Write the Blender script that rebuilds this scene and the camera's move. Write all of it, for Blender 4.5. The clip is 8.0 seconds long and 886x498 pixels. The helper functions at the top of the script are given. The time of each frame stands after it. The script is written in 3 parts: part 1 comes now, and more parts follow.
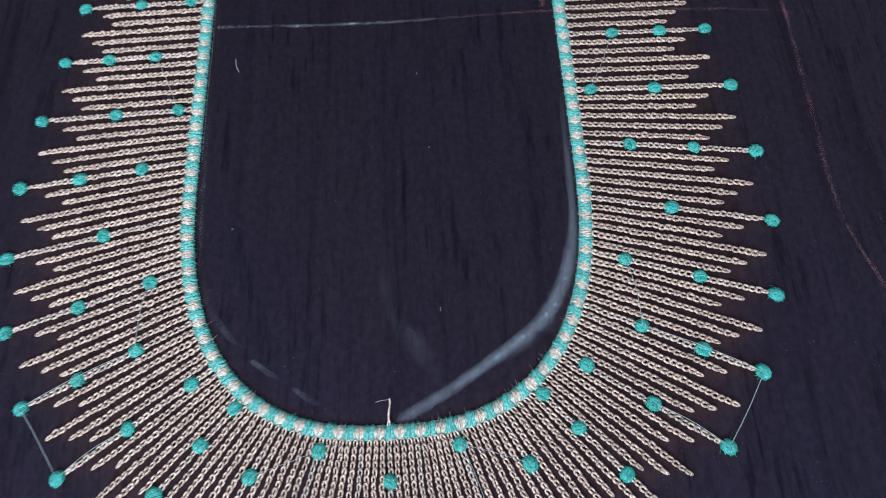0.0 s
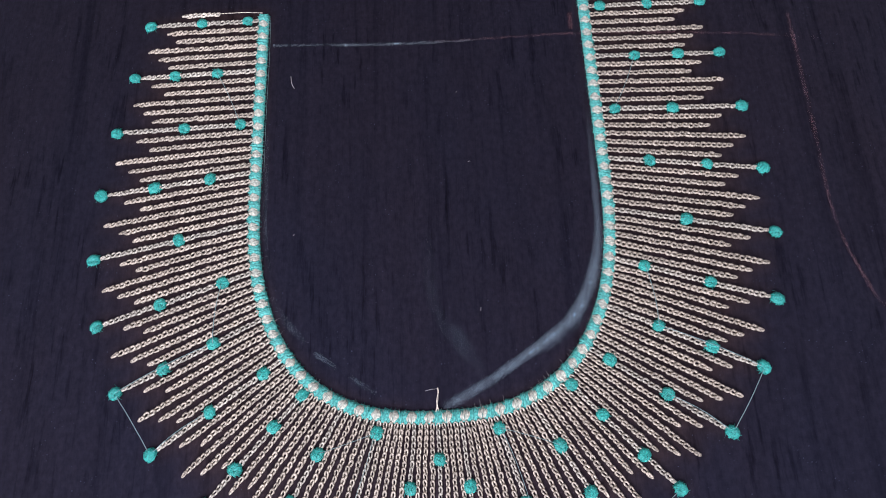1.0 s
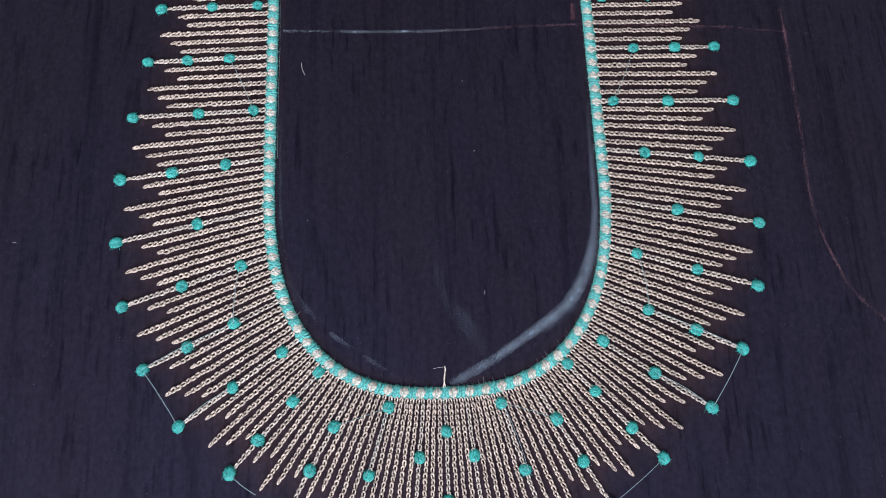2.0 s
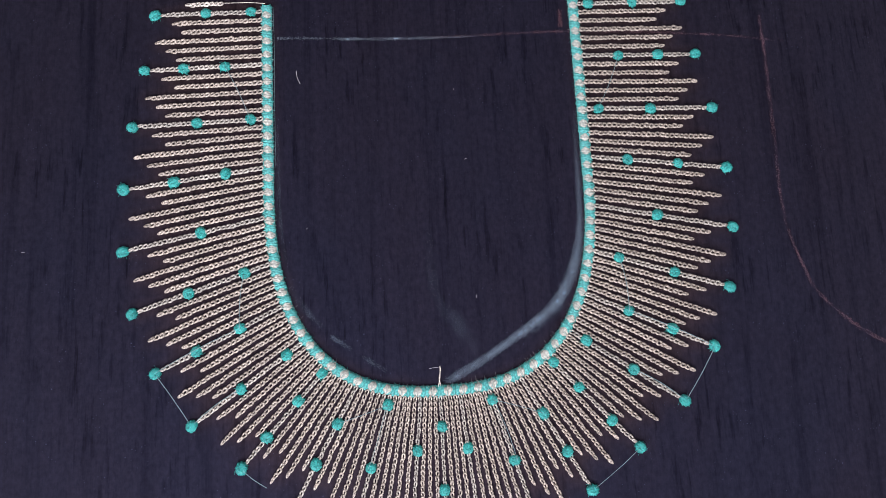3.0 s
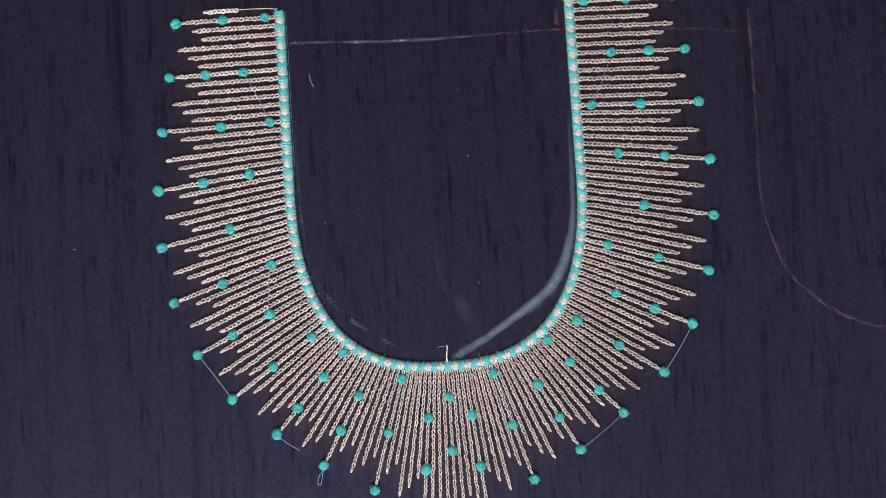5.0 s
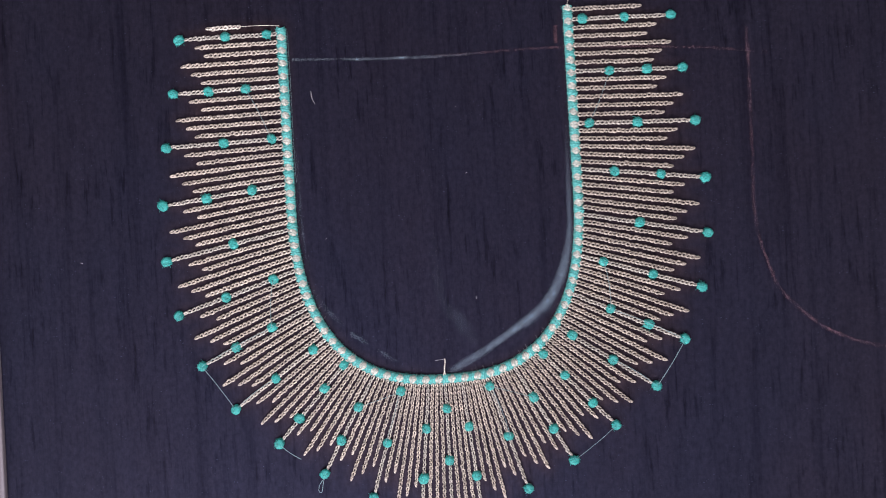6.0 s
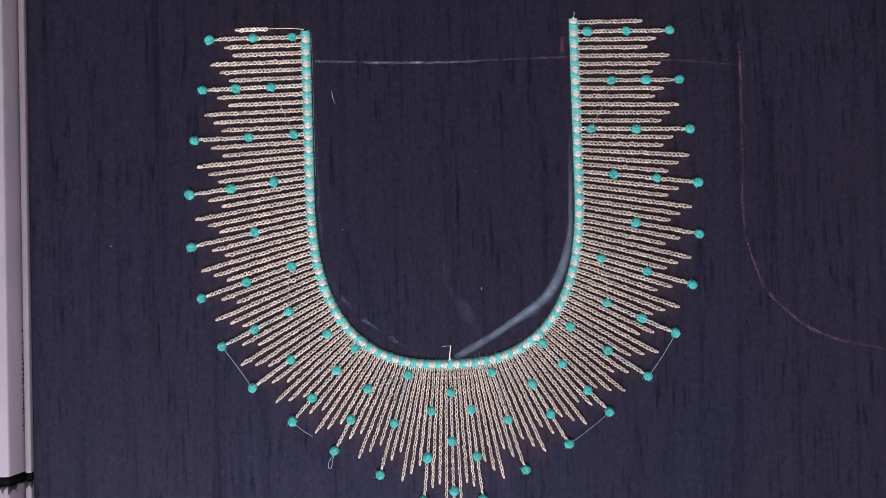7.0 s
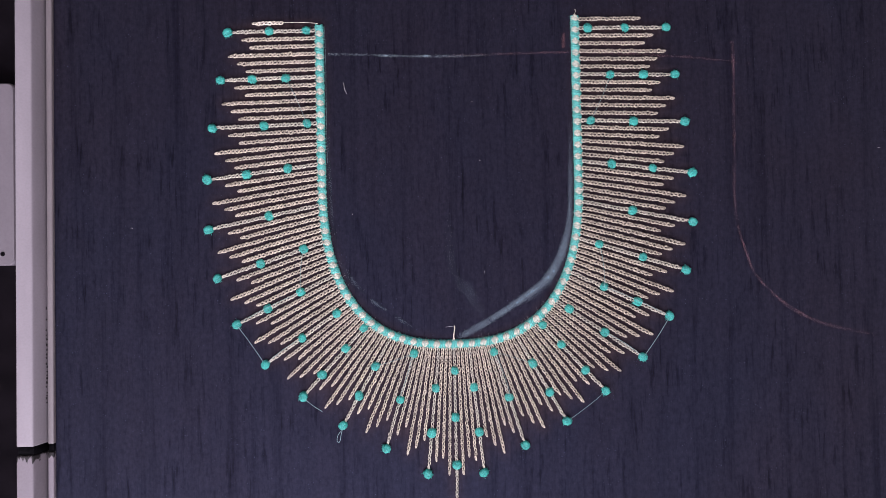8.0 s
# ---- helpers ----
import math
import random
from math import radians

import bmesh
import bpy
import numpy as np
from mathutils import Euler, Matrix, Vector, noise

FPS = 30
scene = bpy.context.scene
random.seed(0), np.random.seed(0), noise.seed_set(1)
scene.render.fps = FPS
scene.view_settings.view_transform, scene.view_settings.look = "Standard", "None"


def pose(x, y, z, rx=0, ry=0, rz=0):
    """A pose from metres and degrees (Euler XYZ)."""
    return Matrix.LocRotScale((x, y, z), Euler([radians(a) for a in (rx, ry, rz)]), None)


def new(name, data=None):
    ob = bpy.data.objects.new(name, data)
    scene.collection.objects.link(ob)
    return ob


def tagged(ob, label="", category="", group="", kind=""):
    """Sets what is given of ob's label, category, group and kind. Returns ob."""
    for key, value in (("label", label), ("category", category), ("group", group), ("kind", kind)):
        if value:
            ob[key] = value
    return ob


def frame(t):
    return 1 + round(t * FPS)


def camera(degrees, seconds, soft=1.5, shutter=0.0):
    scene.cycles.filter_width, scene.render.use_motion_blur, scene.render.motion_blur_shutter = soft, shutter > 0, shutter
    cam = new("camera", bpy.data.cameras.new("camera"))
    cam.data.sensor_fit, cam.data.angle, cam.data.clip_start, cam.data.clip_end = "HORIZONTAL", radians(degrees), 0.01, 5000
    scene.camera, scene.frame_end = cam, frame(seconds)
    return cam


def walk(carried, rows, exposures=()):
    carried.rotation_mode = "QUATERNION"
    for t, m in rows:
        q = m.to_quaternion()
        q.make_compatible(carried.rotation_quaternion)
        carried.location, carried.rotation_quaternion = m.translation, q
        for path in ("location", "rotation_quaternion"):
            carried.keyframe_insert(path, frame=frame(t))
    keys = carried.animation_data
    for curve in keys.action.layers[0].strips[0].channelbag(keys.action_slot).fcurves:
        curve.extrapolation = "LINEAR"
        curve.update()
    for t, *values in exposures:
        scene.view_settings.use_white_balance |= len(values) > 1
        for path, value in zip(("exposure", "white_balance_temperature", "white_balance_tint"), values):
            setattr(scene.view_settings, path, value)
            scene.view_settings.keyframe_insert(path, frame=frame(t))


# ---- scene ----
cam = camera(67.47, 8.0, soft=0.85, shutter=0.6)
ROWS = [
    (0, 0.02501, -0.02348, 0.25891, 21.071, 1.544, -2.709),
    (0.3, 0.02138, -0.02875, 0.27129, 21.157, 1.746, -2.453),
    (0.5, 0.01651, -0.03022, 0.27797, 20.856, 1.453, -2.195),
    (0.7, 0.01093, -0.02852, 0.28531, 20.049, 1.562, -2.055),
    (1, 0.00721, -0.01908, 0.29714, 18.460, 1.321, -2.309),
    (1.2, 0.00671, -0.01406, 0.30288, 17.659, 0.927, -2.221),
    (1.5, 0.00117, -0.00724, 0.31132, 15.422, -0.199, -2.558),
    (1.7, -0.00148, -0.00864, 0.31397, 14.866, -0.404, -2.183),
    (2.8, -0.00995, 0.01683, 0.34475, 9.844, -1.080, -2.568),
    (3, -0.01060, 0.02106, 0.34539, 9.204, -2.000, -2.962),
    (3.2, -0.01196, 0.02403, 0.34700, 8.243, -1.990, -3.142),
    (3.5, -0.01034, 0.02841, 0.35324, 6.678, -1.323, -3.162),
    (3.7, -0.00900, 0.03087, 0.35621, 5.976, -1.176, -3.259),
    (4, -0.00751, 0.03375, 0.36070, 5.363, -1.447, -3.268),
    (4.2, -0.00619, 0.03538, 0.36351, 4.912, -1.268, -3.112),
    (5.3, -0.00537, 0.06541, 0.39433, 1.465, -0.781, -3.817),
    (5.5, -0.00570, 0.06945, 0.39619, 1.161, -0.683, -3.767),
    (5.8, -0.00551, 0.07618, 0.39431, 0.287, -0.187, -3.369),
    (6, -0.00130, 0.07834, 0.39520, 0.332, -0.507, -3.321),
    (6.2, -0.00211, 0.07730, 0.39920, 0.811, -1.132, -3.090),
    (6.5, -0.00540, 0.07523, 0.40703, 1.096, -1.561, -2.546),
    (6.8, -0.01169, 0.07196, 0.41773, 1.085, -1.523, -2.122),
    (7, -0.01110, 0.06981, 0.42133, 0.925, -1.047, -1.721),
    (7.3, -0.01244, 0.06675, 0.42464, 0.818, -1.368, -1.492),
    (7.5, -0.01391, 0.06317, 0.42914, 0.857, -1.367, -1.396),
    (7.7, -0.01424, 0.06047, 0.43455, 0.935, -0.994, -1.241),
    (8, -0.01503, 0.05778, 0.44133, 1.140, -1.029, -1.210),
]
walk(cam, [(t, pose(*row)) for t, *row in ROWS], [(0.0, -0.07, 6030, 21.5), (4.0, 0.02, 6140, 24), (8.0, 0.08, 6270, 26)])

# ---- light: a daylit room, one window in the south wall ----
SKY_ELEVATION, SKY_TURN = radians(35), radians(200)
world = bpy.data.worlds.new("sky")
world.use_nodes = True
scene.world = world
sky = world.node_tree.nodes.new("ShaderNodeTexSky")
sky.sky_type, sky.sun_disc = "NISHITA", False
sky.sun_elevation, sky.sun_rotation = SKY_ELEVATION, SKY_TURN
world.node_tree.links.new(sky.outputs[0], world.node_tree.nodes["Background"].inputs[0])
world.node_tree.nodes["Background"].inputs[1].default_value = 0.1

FLOOR_Z, CEILING_Z = -0.750, 1.92
WIN_X0, WIN_X1, WIN_Z0, WIN_Z1, WALL_Y = -1.00, 0.30, 0.45, 1.55, -1.05
window_light = bpy.data.lights.new("window_light", "AREA")
window_light.shape, window_light.size, window_light.size_y = "RECTANGLE", WIN_X1 - WIN_X0 - 0.1, WIN_Z1 - WIN_Z0 - 0.1
window_light.energy, window_light.color = 43.5, (0.93, 0.96, 1.0)
lamp = new("window_light", window_light)
lamp.matrix_world = pose((WIN_X0 + WIN_X1) / 2, WALL_Y - 0.05, (WIN_Z0 + WIN_Z1) / 2, 90, 0, 0)



# ---- materials ----
def shader(name, colour=(0.5, 0.5, 0.5), rough=0.6, metal=0.0):
    m = bpy.data.materials.new(name)
    m.use_nodes = True
    b = m.node_tree.nodes["Principled BSDF"]
    b.inputs["Base Color"].default_value = (*colour, 1)
    b.inputs["Roughness"].default_value = rough
    b.inputs["Metallic"].default_value = metal
    return m, m.node_tree.nodes, m.node_tree.links, b


def ramp(nodes, links, fac, stops):
    r = nodes.new("ShaderNodeValToRGB")
    e = r.color_ramp.elements
    while len(e) < len(stops):
        e.new(0.5)
    for el, (at, c) in zip(e, stops):
        el.position, el.color = at, (*c, 1)
    links.new(fac, r.inputs[0])
    return r.outputs[0]


def noise_at(nodes, links, stretch, scale, detail=3.0, rough=0.55, source="Object"):
    co, mp, nz = nodes.new("ShaderNodeTexCoord"), nodes.new("ShaderNodeMapping"), nodes.new("ShaderNodeTexNoise")
    mp.inputs["Scale"].default_value = stretch
    nz.inputs["Scale"].default_value, nz.inputs["Detail"].default_value, nz.inputs["Roughness"].default_value = scale, detail, rough
    links.new(co.outputs[source], mp.inputs[0])
    links.new(mp.outputs[0], nz.inputs[0])
    return nz.outputs[0]


def mixed(nodes, links, fac, a, b, mode="MIX"):
    m = nodes.new("ShaderNodeMix")
    m.data_type, m.blend_type = "RGBA", mode
    for value, socket in ((fac, m.inputs[0]), (a, m.inputs[6]), (b, m.inputs[7])):
        if isinstance(value, (int, float)):
            socket.default_value = value
        elif isinstance(value, tuple):
            socket.default_value = (*value, 1)
        else:
            links.new(value, socket)
    return m.outputs[2]


def bump(nodes, links, b, height, strength, distance):
    n = nodes.new("ShaderNodeBump")
    n.inputs["Strength"].default_value, n.inputs["Distance"].default_value = strength, distance
    links.new(height, n.inputs["Height"])
    links.new(n.outputs[0], b.inputs["Normal"])
    return n


def fabric_material():
    """Dark slub silk: navy warp over maroon-brown weft, long irregular slubs along y, a fine cross weave, dust specks
    and painted weave glints.
    """
    m, nodes, links, b = shader("dark_silk", rough=0.52)
    cloud = noise_at(nodes, links, (1, 0.6, 1), 9.0, 6, 0.6)
    slub = noise_at(nodes, links, (1, 0.10, 1), 340.0, 4, 0.6)
    long_slub = noise_at(nodes, links, (1, 0.03, 1), 105.0, 4, 0.65)
    where = noise_at(nodes, links, (1, 0.5, 1), 26.0, 2)
    warp = noise_at(nodes, links, (1, 0.16, 1), 1500.0, 2)
    weft = noise_at(nodes, links, (0.14, 1, 1), 1500.0, 2)
    base = ramp(nodes, links, cloud, [(0.32, (0.0134, 0.0103, 0.0134)), (0.64, (0.0118, 0.0108, 0.0163))])
    # the cloth is browner where it is densely stitched
    stitch_brown = nodes.new("ShaderNodeAttribute")
    stitch_brown.attribute_name = "stitched"
    base = mixed(nodes, links, stitch_brown.outputs["Fac"], base, (0.036, 0.0205, 0.0150))
    dark = ramp(nodes, links, slub, [(0.33, (0.48, 0.48, 0.54)), (0.45, (0.96, 0.96, 0.97)), (0.75, (1.12, 1.10, 1.10))])
    some = ramp(nodes, links, where, [(0.40, (0.25, 0.25, 0.25)), (0.60, (1, 1, 1))])
    dark = mixed(nodes, links, some, (1.0, 1.0, 1.0), dark)
    dark2 = ramp(nodes, links, long_slub, [(0.31, (0.66, 0.66, 0.72)), (0.45, (0.97, 0.97, 0.98)), (0.75, (1.12, 1.10, 1.11))])
    blotch = ramp(nodes, links, noise_at(nodes, links, (1, 0.7, 1), 420.0, 4, 0.7), [(0.32, (0.80, 0.80, 0.82)), (0.68, (1.2, 1.2, 1.2))])
    grain = ramp(nodes, links, warp, [(0.3, (0.86, 0.86, 0.87)), (0.7, (1.14, 1.13, 1.12))])
    cross = ramp(nodes, links, weft, [(0.3, (0.93, 0.93, 0.93)), (0.7, (1.07, 1.06, 1.05))])
    c = mixed(nodes, links, 1.0, base, dark, "MULTIPLY")
    c = mixed(nodes, links, 1.0, c, dark2, "MULTIPLY")
    c = mixed(nodes, links, 1.0, c, grain, "MULTIPLY")
    c = mixed(nodes, links, 1.0, c, cross, "MULTIPLY")
    c = mixed(nodes, links, 1.0, c, blotch, "MULTIPLY")
    # sparse pale specks: dust, and glints of the weave painted into the colour
    cells = nodes.new("ShaderNodeTexVoronoi")
    cells.inputs["Scale"].default_value = 620.0
    links.new(nodes.new("ShaderNodeTexCoord").outputs["Object"], cells.inputs["Vector"])
    sep = nodes.new("ShaderNodeSeparateColor")
    links.new(cells.outputs["Color"], sep.inputs[0])
    near = ramp(nodes, links, cells.outputs["Distance"], [(0.10, (1, 1, 1)), (0.20, (0, 0, 0))])
    chosen = ramp(nodes, links, sep.outputs[0], [(0.55, (0, 0, 0)), (1.0, (0.6, 0.6, 0.6))])
    speck = mixed(nodes, links, 1.0, near, chosen, "MULTIPLY")
    patches = noise_at(nodes, links, (1, 1, 1), 55.0, 3)
    speck = mixed(nodes, links, 1.0, speck, ramp(nodes, links, patches, [(0.50, (0.03, 0.03, 0.03)), (0.64, (1, 1, 1))]), "MULTIPLY")
    c = mixed(nodes, links, speck, c, (0.12, 0.14, 0.21))
    links.new(c, b.inputs["Base Color"])
    b.inputs["Sheen Weight"].default_value, b.inputs["Sheen Roughness"].default_value = 0.03, 0.35
    b.inputs["Sheen Tint"].default_value = (0.3, 0.33, 0.9, 1)
    # slubs lie dull between the shiny threads
    gloss = mixed(nodes, links, 1.0, mixed(nodes, links, 1.0, dark, dark2, "MULTIPLY"), blotch, "MULTIPLY")
    level = nodes.new("ShaderNodeMath")
    level.operation = "MULTIPLY"
    level.inputs[1].default_value = 0.245
    links.new(gloss, level.inputs[0])
    links.new(level.outputs[0], b.inputs["Specular IOR Level"])
    b.inputs["Specular Tint"].default_value = (0.42, 0.50, 1.0, 1)
    # relief from slubs and the two sets of threads
    h1, h2 = nodes.new("ShaderNodeMath"), nodes.new("ShaderNodeMath")
    h1.operation, h2.operation = "ADD", "MULTIPLY_ADD"
    links.new(warp, h1.inputs[0])
    links.new(weft, h1.inputs[1])
    links.new(slub, h2.inputs[0])
    h2.inputs[1].default_value = 4.0
    links.new(h1.outputs[0], h2.inputs[2])
    bump(nodes, links, b, h2.outputs[0], 0.3, 0.00012)
    return m


def thread_material(name, colours, rough, metal, spread=0.35, spec=0.5, scale=2600.0):
    """Twisted embroidery thread: each strand its own shade, with a fine twist along it."""
    m, nodes, links, b = shader(name, rough=rough, metal=metal)
    geo, info = nodes.new("ShaderNodeNewGeometry"), nodes.new("ShaderNodeObjectInfo")
    island = geo.outputs["Random Per Island"]
    c = ramp(nodes, links, island, [(i / (len(colours) - 1), k) for i, k in enumerate(colours)])
    grain = noise_at(nodes, links, (1, 1, 1), scale, 3)
    g = ramp(nodes, links, grain, [(0.36, (1 - spread,) * 3), (0.60, (1 + 0.35 * spread,) * 3)])
    c = mixed(nodes, links, 1.0, c, g, "MULTIPLY")
    own = ramp(nodes, links, info.outputs["Random"], [(0.0, (0.9, 0.9, 0.9)), (1.0, (1.06, 1.05, 1.04))])
    c = mixed(nodes, links, 1.0, c, own, "MULTIPLY")
    links.new(c, b.inputs["Base Color"])
    b.inputs["Specular IOR Level"].default_value = spec
    bump(nodes, links, b, grain, 0.4, 0.0001)
    return m


def chalk_material(name, colour, cover, grit=0.4, patch=0.55):
    """Tailor's chalk rubbed on cloth: dust that catches on the weave and thins to the edges."""
    m, nodes, links, b = shader(name, colour, 0.9)
    at = nodes.new("ShaderNodeAttribute")
    at.attribute_name = "dust"
    n1 = noise_at(nodes, links, (1, 0.7, 1), 900.0, 3)
    n2 = noise_at(nodes, links, (1, 0.6, 1), 130.0, 3)
    f1 = ramp(nodes, links, n1, [(0.34, (grit,) * 3), (0.66, (1,) * 3)])
    f2 = ramp(nodes, links, n2, [(0.36, (patch,) * 3), (0.64, (1,) * 3)])
    f = mixed(nodes, links, 1.0, f1, f2, "MULTIPLY")
    f = mixed(nodes, links, 1.0, f, at.outputs["Color"], "MULTIPLY")
    k = nodes.new("ShaderNodeMath")
    k.operation = "MULTIPLY"
    k.inputs[1].default_value = cover
    links.new(f, k.inputs[0])
    links.new(k.outputs[0], b.inputs["Alpha"])
    b.inputs["Specular IOR Level"].default_value = 0.1
    return m


def paint_material(name, colour, chipped):
    """Ageing white paint on metal, with grime, and grey chips near a broken edge."""
    m, nodes, links, b = shader(name, colour, 0.45)
    grime = noise_at(nodes, links, (1, 0.25, 1), 60.0, 4)
    fine = noise_at(nodes, links, (1, 1, 1), 700.0, 3)
    c = ramp(nodes, links, grime, [(0.3, tuple(v * 0.86 for v in colour)), (0.65, colour)])
    d = ramp(nodes, links, fine, [(0.3, (0.93, 0.92, 0.92)), (0.6, (1, 1, 1))])
    c = mixed(nodes, links, 1.0, c, d, "MULTIPLY")
    if chipped:
        co, sep = nodes.new("ShaderNodeTexCoord"), nodes.new("ShaderNodeSeparateXYZ")
        links.new(co.outputs["Object"], sep.inputs[0])
        edge = nodes.new("ShaderNodeMapRange")
        edge.inputs[1].default_value, edge.inputs[2].default_value = -0.076, -0.0585
        links.new(sep.outputs["Y"], edge.inputs[0])
        flakes = noise_at(nodes, links, (2.0, 0.4, 1), 210.0, 4)
        s = nodes.new("ShaderNodeMath")
        s.operation = "MULTIPLY"
        links.new(edge.outputs[0], s.inputs[0])
        links.new(flakes, s.inputs[1])
        chip = ramp(nodes, links, s.outputs[0], [(0.34, (0, 0, 0)), (0.37, (1, 1, 1))])
        c = mixed(nodes, links, chip, c, (0.022, 0.018, 0.019))
    links.new(c, b.inputs["Base Color"])
    bump(nodes, links, b, fine, 0.15, 0.0003)
    return m


def plain_material(name, colour, rough, scale, spread):
    m, nodes, links, b = shader(name, colour, rough)
    n = noise_at(nodes, links, (1, 1, 1), scale, 4)
    links.new(ramp(nodes, links, n, [(0.3, tuple(v * (1 - spread) for v in colour)), (0.7, tuple(v * (1 + spread) for v in colour))]), b.inputs["Base Color"])
    b.inputs["Specular IOR Level"].default_value = 0.03
    bump(nodes, links, b, n, 0.2, 0.002)
    return m


SILK = fabric_material()
SILVER = thread_material("silver_thread", [(0.53, 0.455, 0.365), (0.91, 0.82, 0.69), (0.76, 0.675, 0.56)], 0.52, 0.32, 0.62, 0.34, 1300.0)
SILVER_TEAL = thread_material("silver_thread_with_teal_strand", [(0.55, 0.505, 0.42), (0.84, 0.78, 0.675), (0.72, 0.667, 0.57)], 0.52, 0.32, 0.62, 0.34, 1300.0)
SILVER_SATIN = thread_material("silver_satin", [(0.42, 0.43, 0.355), (0.72, 0.73, 0.615), (0.58, 0.59, 0.495)], 0.55, 0.15, 0.35, 0.5, 1500.0)
TEAL = thread_material("teal_thread", [(0.014, 0.27, 0.23), (0.052, 0.54, 0.465), (0.030, 0.42, 0.36)], 0.38, 0.0, 0.45, 0.5, 1500.0)
TEAL_SATIN = thread_material("teal_satin", [(0.040, 0.37, 0.33), (0.15, 0.62, 0.55), (0.07, 0.49, 0.435)], 0.42, 0.0, 0.45, 0.5, 1500.0)
PALE_TEAL = thread_material("pale_teal_thread", [(0.25, 0.42, 0.43), (0.32, 0.46, 0.46)], 0.5, 0.0)
EDGING = thread_material("pale_silver_green_thread", [(0.30, 0.46, 0.41), (0.52, 0.58, 0.51), (0.40, 0.52, 0.46)], 0.5, 0.0)
LINT = thread_material("lint_fibre", [(0.6, 0.58, 0.55), (0.7, 0.68, 0.66)], 0.7, 0.0)
CHALK_BLUE = chalk_material("blue_white_chalk", (0.24, 0.32, 0.385), 0.72, 0.45, 0.65)
CHALK_SOFT = chalk_material("faint_blue_chalk", (0.24, 0.32, 0.40), 0.6, 0.5, 0.25)
CHALK_LINE = chalk_material("gritty_blue_chalk", (0.27, 0.34, 0.40), 0.95, 0.0, 0.12)
CHALK_PINK = chalk_material("pink_chalk", (0.34, 0.18, 0.21), 0.46, 0.1, 0.12)
CHALK_RED = chalk_material("red_chalk", (0.22, 0.10, 0.11), 0.65, 0.3, 0.3)
PAINT = paint_material("worn_white_paint", (0.30, 0.262, 0.286), False)
PAINT_CHIPPED = paint_material("chipped_white_paint", (0.28, 0.242, 0.268), True)
STRIP_PAINT = paint_material("brownish_grey_paint", (0.21, 0.18, 0.185), False)
CLAMP_PAINT = paint_material("dull_grey_paint", (0.175, 0.15, 0.168), False)
BARE_METAL = plain_material("dull_bare_metal", (0.045, 0.037, 0.04), 0.7, 500.0, 0.4)
RUBBER = plain_material("black_rubber", (0.004, 0.0035, 0.0045), 0.8, 400.0, 0.3)
# near-black colour stands in for the shade beside the frame bar
TABLE_TOP = plain_material("shade_dark_table_top", (0.0062, 0.0046, 0.0062), 0.9, 60.0, 0.3)
DARK_WALL = plain_material("unseen_dark_wall", (0.07, 0.05, 0.05), 0.8, 9.0, 0.2)
WALL_PAINT = plain_material("cream_wall_paint", (0.66, 0.63, 0.61), 0.9, 6.0, 0.05)
CEILING_PAINT = plain_material("white_ceiling_paint", (0.78, 0.76, 0.76), 0.9, 6.0, 0.03)
FLOOR_STONE = plain_material("grey_floor_stone", (0.42, 0.39, 0.38), 0.6, 20.0, 0.2)


# ---- building ----
def mesh_object(name, verts, faces, material, parent=None, smooth=True, label=""):
    me = bpy.data.meshes.new(name)
    me.from_pydata([tuple(v) for v in verts], [], [tuple(f) for f in faces])
    me.materials.append(material)
    if smooth:
        me.polygons.foreach_set("use_smooth", [True] * len(me.polygons))
    ob = new(name, me)
    ob.parent = parent
    return tagged(ob, label)


def part(name, bm, material, parent, label="", smooth=False):
    me = bpy.data.meshes.new(name)
    bmesh.ops.recalc_face_normals(bm, faces=bm.faces)
    bm.to_mesh(me)
    bm.free()
    me.materials.append(material)
    if smooth:
        me.polygons.foreach_set("use_smooth", [True] * len(me.polygons))
    ob = new(name, me)
    ob.parent = parent
    return tagged(ob, label)


def box(lo, hi, bevel=0.0, segments=2):
    bm = bmesh.new()
    bmesh.ops.create_cube(bm, size=1)
    for v in bm.verts:
        v.co = Vector([lo[i] + (v.co[i] + 0.5) * (hi[i] - lo[i]) for i in range(3)])
    if bevel:
        bmesh.ops.bevel(bm, geom=bm.edges[:], offset=bevel, segments=segments, affect="EDGES", profile=0.5)
    return bm


def tube(points, radius, sides=6, closed=False, ends=True):
    """Vertices and faces of a round thread along points; radius may be a list."""
    pts = np.array(points, float)
    n = len(pts)
    if closed:
        tan = np.roll(pts, -1, 0) - np.roll(pts, 1, 0)
    else:
        tan = np.gradient(pts, axis=0)
    tan /= np.linalg.norm(tan, axis=1)[:, None] + 1e-12
    up = np.where(np.abs(tan[:, 2:3]) > 0.95, np.array([[1.0, 0, 0]]), np.array([[0.0, 0, 1]]))
    side = np.cross(tan, up)
    side /= np.linalg.norm(side, axis=1)[:, None] + 1e-12
    top = np.cross(side, tan)
    rad = np.broadcast_to(np.array(radius, float), (n,))[:, None, None]
    a = np.arange(sides) * 2 * np.pi / sides
    ring = pts[:, None] + rad * (np.cos(a)[None, :, None] * side[:, None] + np.sin(a)[None, :, None] * top[:, None])
    faces = []
    for i in range(n if closed else n - 1):
        j = (i + 1) % n
        for k in range(sides):
            l = (k + 1) % sides
            faces.append((i * sides + k, i * sides + l, j * sides + l, j * sides + k))
    if not closed and ends:
        faces.append(tuple(range(sides))[::-1])
        faces.append(tuple((n - 1) * sides + k for k in range(sides)))
    return ring.reshape(-1, 3), faces


